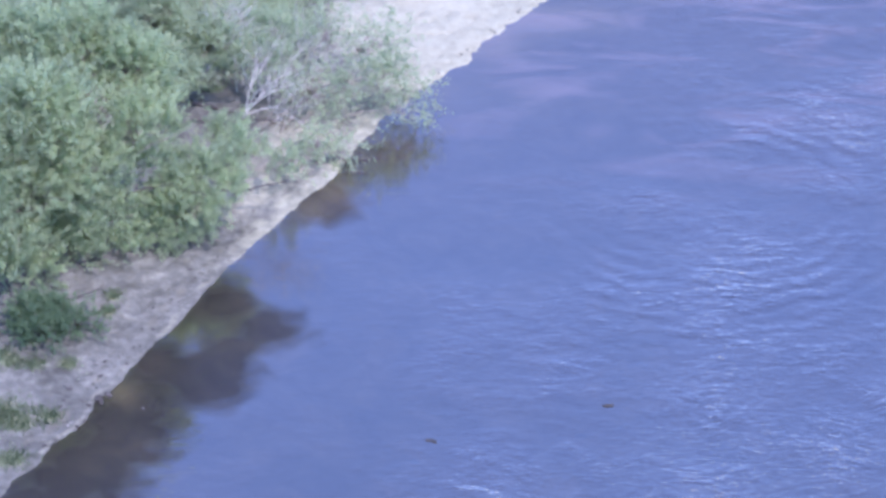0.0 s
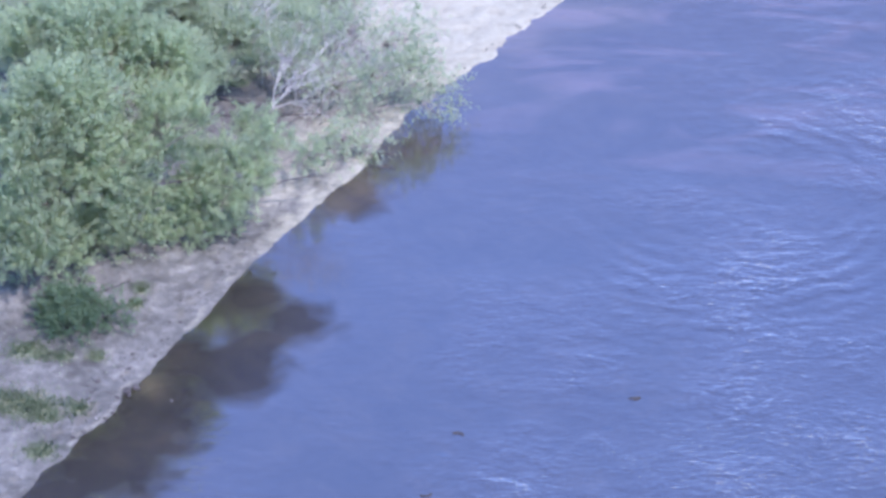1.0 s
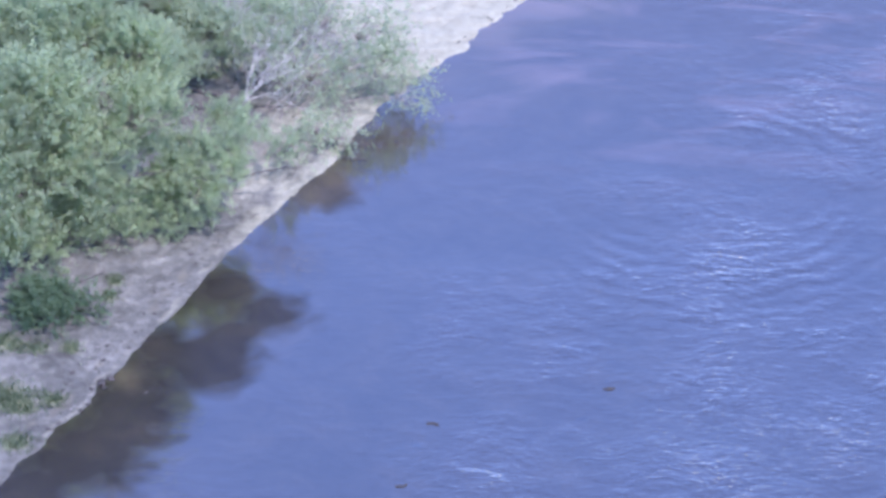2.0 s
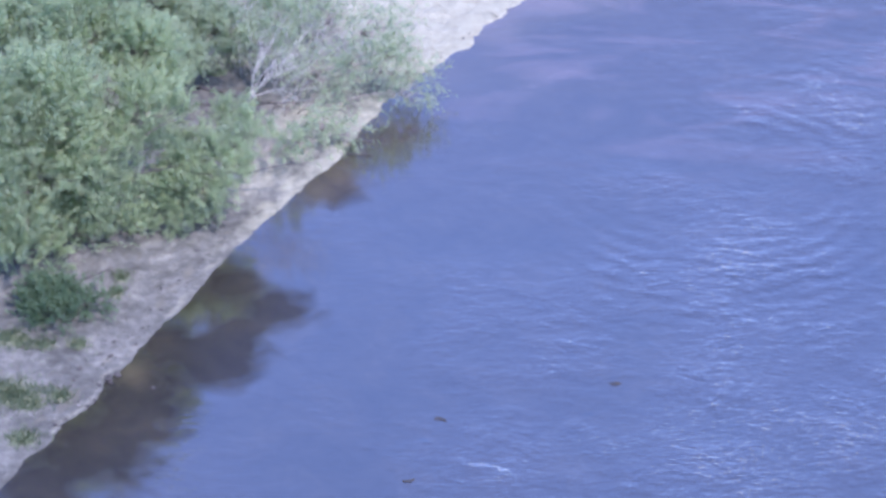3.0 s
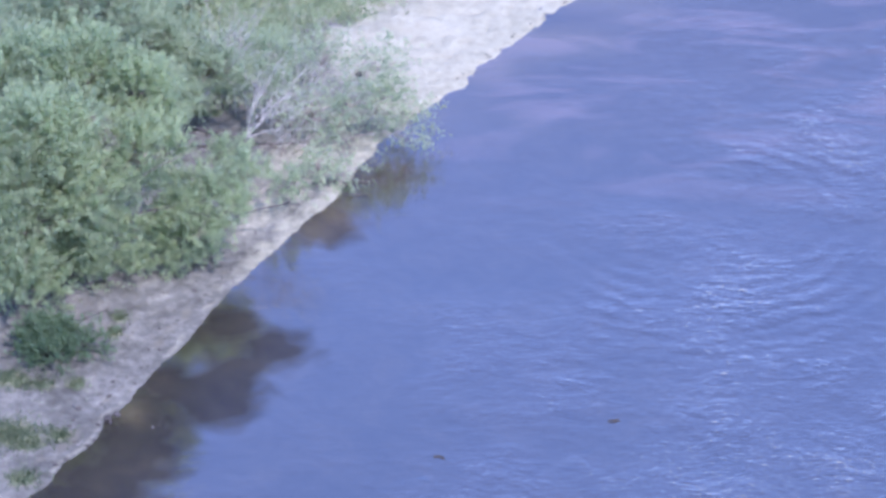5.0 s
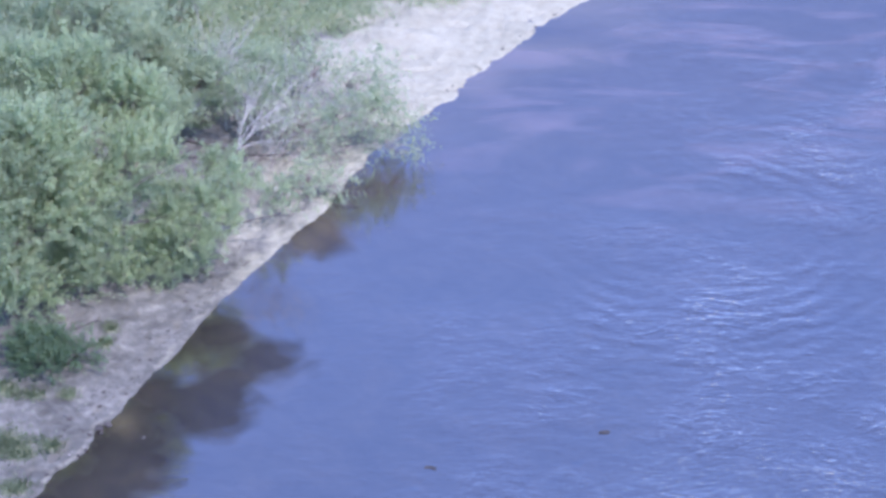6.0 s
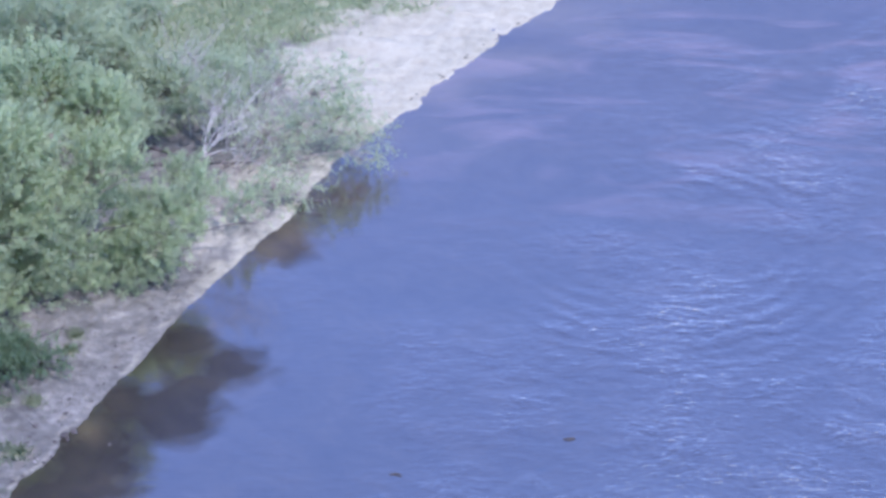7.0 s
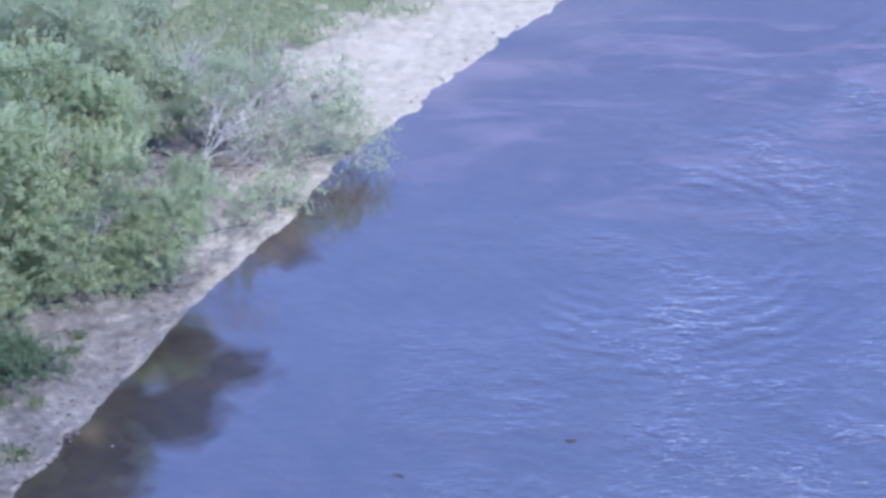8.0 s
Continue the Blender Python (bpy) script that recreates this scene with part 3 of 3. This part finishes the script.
bare_shrub((-5.0, 3.0), [(-4.0, 5.8, 2.0), (-3.4, 5.4, 2.2), (-3.7, 4.6, 2.75), (-4.2, 4.6, 3.0), (-3.6, 4.0, 2.3)],
           "leafless grey branching shrub beside the willows", 31, knee=(-4.5, 3.5, 2.3))
bare_shrub((-7.0, 8.0), [(-5.0, 7.6, 2.7), (-5.2, 8.1, 2.2), (-4.6, 8.3, 2.4), (-5.4, 8.4, 1.9), (-4.9, 6.7, 2.7)],
           "leafless grey upright stems behind the low shrubs", 34, knee=(-5.75, 7.1, 1.4))
bare_shrub((-3.6, 7.6), [(-2.7, 8.6, 1.7), (-3.2, 8.9, 1.9), (-2.4, 7.6, 1.6)],
           "leafless grey twiggy shrub growing among green sprays", 32)
bare_shrub((-10.6, 3.4), [(-10.2, 3.3, 4.6), (-10.6, 3.0, 4.4)], "leafless grey stems standing in a willow", 33)


def branch(a, b, r, label, seed, material=DARKWOOD, forks=3, sag=0.0):
    """A fallen branch from a to b, with a few side twigs."""
    rng = np.random.default_rng(seed)
    line = bent(a, b, rng, sag, 0.14, 10)
    base = np.array([*line[0][:2], float(ground_height(*line[0][:2]))])
    top = thing("fallen_branch", base, label, "branch", "fallen branches")
    v, f = tube(line, r, r * 0.45, 7)
    under("limb", mesh_of("limb", v - base, f, material, True), top)
    for n in range(forks):
        s0 = line[2 + 2 * n]
        e0 = s0 + np.append(rng.normal(0, 0.28, 2), rng.uniform(0.0, 0.15))
        v, f = tube(bent(s0, e0, rng, 0.05, 0.15, 5), r * 0.4, r * 0.15, 5)
        under("side_twig", mesh_of("side_twig", v - base, f, material, True), top)
    return top


def on_ground(x, y, up):
    return (x, y, float(ground_height(x, y)) + up)


branch(on_ground(-6.95, 5.45, 0.04), on_ground(-6.0, 5.3, 0.03), 0.045, "thick dark branch lying on pale sand", 42, sag=0.05)
branch(on_ground(-7.6, 3.3, 0.05), on_ground(-6.8, 3.7, 0.03), 0.04, "dark broken branch under the willow", 43)
branch(on_ground(-6.1, 8.0, 0.06), on_ground(-4.9, 7.5, 0.05), 0.05, "dark weathered log under bare branches", 44, DARKWOOD, 3)
branch(on_ground(-6.0, 7.1, 0.05), on_ground(-4.5, 6.7, 0.04), 0.05, "dark fallen log at the foot of the willows", 45)
branch(on_ground(-4.6, 7.3, 0.05), on_ground(-3.3, 7.4, 0.04), 0.03, "dark fallen branch on shaded sand", 46)
branch((-2.35, 5.0, 0.02), (-1.55, 4.75, 0.03), 0.03, "wet dark branch lying in the shallows", 47)
branch((-2.2, 5.4, 0.05), (-1.3, 5.6, 0.02), 0.025, "thin wet branch at the waterline", 48)
branch(on_ground(-9.0, -2.0, 0.05), on_ground(-7.7, -1.2, 0.04), 0.05, "dark root-like branch under the willow edge", 49)


# ---------------------------------------------------------------- clods and stones on the waterline
def clod(x, y, size, seed, label, material=CLOD, name="mud_clod", group="clods along the waterline"):
    rng = np.random.default_rng(seed)
    bm = bmesh.new()
    bmesh.ops.create_icosphere(bm, subdivisions=2, radius=size)
    for v in bm.verts:
        k = 1 + 0.5 * (noise.noise(v.co / size * 1.3 + Vector((seed * 3.1, 0, 0)))) + rng.normal(0, 0.05)
        v.co = Vector((v.co.x * 1.5 * k, v.co.y * k, v.co.z * 0.45 * k))
    me = bpy.data.meshes.new(name)
    bm.to_mesh(me)
    bm.free()
    me.materials.append(material)
    ob = new(name, me)
    ob.location = (x, y, float(ground_height(x, y)) + size * 0.25)
    ob.rotation_euler = (0, 0, rng.uniform(0, 6.28))
    return tagged(ob, label, "clod", group)


rng = np.random.default_rng(77)
CLOD_SPOTS = [(-7.46, -5.8, 0.1), (-7.26, -5.62, 0.08), (-7.38, -5.98, 0.06), (-7.66, -6.1, 0.05), (-7.71, -6.75, 0.039), (-7.86, -7.0, 0.046), (-6.46, -1.8, 0.033),
              (-6.06, -1.45, 0.033), (-6.66, -2.8, 0.033), (-6.91, -4.35, 0.033), (-6.31, -2.3, 0.026), (-6.81, -3.6, 0.033), (-8.51, -7.8, 0.046), (-8.31, -7.55, 0.033)]
for k, (x, y, size) in enumerate(CLOD_SPOTS):
    clod(x, y, size, k + 1, "dark crumbled mud clod at the water's edge")
for k in range(26):
    y = rng.uniform(-6.5, 1.5)
    x = float(np.interp(y, SHORE_Y, SHORE_X)) - rng.gamma(2.0, 0.22) - 0.16
    clod(x, y, 0.014 + 0.035 * rng.random() ** 2, k + 60, "small dark clod on grey sand", group="clods on the bank")
# small lumps added in place of the dark notches along the beach edge
for k in range(20):
    y = rng.uniform(9.5, 17.5)
    x = float(np.interp(y, SHORE_Y, SHORE_X)) - rng.uniform(0.05, 0.25)
    clod(x, y, rng.uniform(0.015, 0.032), k + 160, "small dark lump on the edge of white sand", group="clods along the beach")


# ---------------------------------------------------------------- grass
def grass(name, spots, label, height, seed, material=TURF):
    rng = np.random.default_rng(seed)
    x, y = np.asarray(spots, float).T
    z = ground_height(x, y)
    n = len(x)
    h = height * rng.uniform(0.5, 1.3, n)
    lean = rng.normal(0, 0.45, (n, 2)) * h[:, None]
    side = unit(np.concatenate([rng.normal(0, 1, (n, 2)), np.zeros((n, 1))], 1)) * (0.010 + 0.04 * h[:, None]) * 0.5
    foot = np.stack([x, y, z - 0.01], 1)
    mid = foot + np.concatenate([lean * 0.35, h[:, None] * 0.65], 1)
    tip = foot + np.concatenate([lean, h[:, None]], 1)
    v = np.stack([foot - side, foot + side, mid + side * 0.8, tip, mid - side * 0.8], 1).reshape(-1, 3)
    k = np.arange(n)[:, None] * 5
    me = mesh_of(name, v, (k + (0, 1, 2, 3, 4)), material)
    return tagged(new(name, me), label, "grass", kind="stuff")


gx, gy = rng.uniform(-13, 6, 250000), rng.uniform(8.8, 26, 250000)
clump = value_noise(gx, gy, 0.5, 21) * 0.6 + value_noise(gx, gy, 1.7, 22) * 0.4
turf_edge = np.maximum(-0.8 + 1.15 * (gy - 15.4), -4.6) + (value_noise(gx, gy, 1.6, 8) - 0.5) * 1.6
keep = (clump > 0.34) & (rng.random(len(gx)) < np.clip(0.55 + (turf_edge - gx) * 0.5 + (clump - 0.5) * 1.6, 0, 1) ** 2) & (inland(gx, gy) > 0.5)
grass("rough_grass", np.stack([gx, gy], 1)[keep], "rough green grass behind the sandy beach", 0.13, 22)
spots = []
for cx, cy, rx, ry in GRASS_PATCHES:
    m = int(1500 * rx * ry) + 60
    spots.append(np.stack([rng.normal(cx, rx * 0.45, m), rng.normal(cy, ry * 0.45, m)], 1))
grass("short_grass", np.concatenate(spots), "short green grass tufts on the grey bank", 0.13, 23, SHORT)
m = 900
sx = rng.uniform(-10.5, -6, m)
sy = rng.uniform(-8, 0, m)
keep = (inland(sx, sy) > 0.7) & (value_noise(sx, sy, 0.7, 24) > 0.6)
grass("dry_grass", np.stack([sx, sy], 1)[keep], "thin scattered grass on the grey bank", 0.09, 24)
m = 20
grass("waterside_reeds", np.concatenate([rng.normal((-2.2, 5.05), 0.16, (m, 2)), rng.normal((-1.75, 5.3), 0.2, (m, 2)), rng.normal((-1.35, 6.3), 0.15, (m // 2, 2))]),
      "thin green reed shoots standing in the shallows", 0.28, 25, TURF)
PEBBLE = bark_material("pale_pebble", (0.22, 0.215, 0.20), (0.34, 0.33, 0.31))
for k, (x, y, size) in enumerate([(-8.06, -7.0, 0.025), (-8.9, -6.7, 0.022), (-9.2, -7.0, 0.02)]):
    tagged(clod(x, y, size, 300 + k, "small pale pebble on grey sand", PEBBLE, "pebble", "pebbles on the bank"), category="pebble")
fleck = clod(-6.42, -6.2, 0.02, 320, "pale dry leaf floating on dark water", PEBBLE, "floating_leaf", "")
fleck.location.z = 0.006
fleck["category"] = "leaf"


def floating_lump(x, y, length, turn, seed):
    """A small irregular dark lump, most of it under water."""
    rng = np.random.default_rng(seed)
    bm = bmesh.new()
    bmesh.ops.create_icosphere(bm, subdivisions=3, radius=1.0)
    for v in bm.verts:
        k = 1 + 0.7 * noise.noise(v.co * 1.7 + Vector((seed * 1.7, 0, 0))) + 0.25 * noise.noise(v.co * 5.0)
        bend = 0.25 * (v.co.x ** 2 - 0.4)
        v.co = Vector((v.co.x * length / 2 * k, (v.co.y * 0.16 * k + bend) * length, v.co.z * 0.09 * length * k))
    me = bpy.data.meshes.new("floating_lump")
    bm.to_mesh(me)
    bm.free()
    me.materials.append(LUMP)
    ob = new("floating_lump", me)
    ob.location, ob.rotation_euler = (x, y, 0.004), (0, 0, turn + rng.normal(0, 0.1))
    return tagged(ob, "small dark lump floating low in the water", "driftwood", "floating wood")


# Stand-in lumps for three unidentified dark things on the water.
LUMP = bark_material("dark_lump", (0.02, 0.021, 0.022), (0.055, 0.056, 0.058))
for k, (x, y, length, turn) in enumerate([(4.02, -6.02, 0.30, 0.1), (0.03, -7.55, 0.28, 2.9), (-0.68, -10.07, 0.26, 0.3)]):
    floating_lump(x, y, length, turn, 500 + k)


# ---------------------------------------------------------------- driftwood bits along the bank
def stick(x, y, length, turn, seed):
    """A short crooked stick lying on the sand."""
    rng = np.random.default_rng(seed)
    z = float(ground_height(x, y))
    off = np.array([math.cos(turn), math.sin(turn), 0.0]) * length / 2
    line = bent(-off, off, rng, 0.06, 0.2, 5) + (0, 0, 0.012)
    v, f = tube(line, 0.014, 0.007, 5)
    ob = new("stick", mesh_of("stick", v, f, DARKWOOD, True))
    ob.location = (x, y, z)
    return tagged(ob, "short dark stick washed up on the sand", "stick", "sticks along the bank")


for k in range(13):
    y = rng.uniform(-8.5, 3.5)
    x = float(np.interp(y, SHORE_Y, SHORE_X)) - rng.uniform(0.25, 1.0)
    stick(x, y, rng.uniform(0.08, 0.36), 1.05 + rng.normal(0, 1.1), 400 + k)
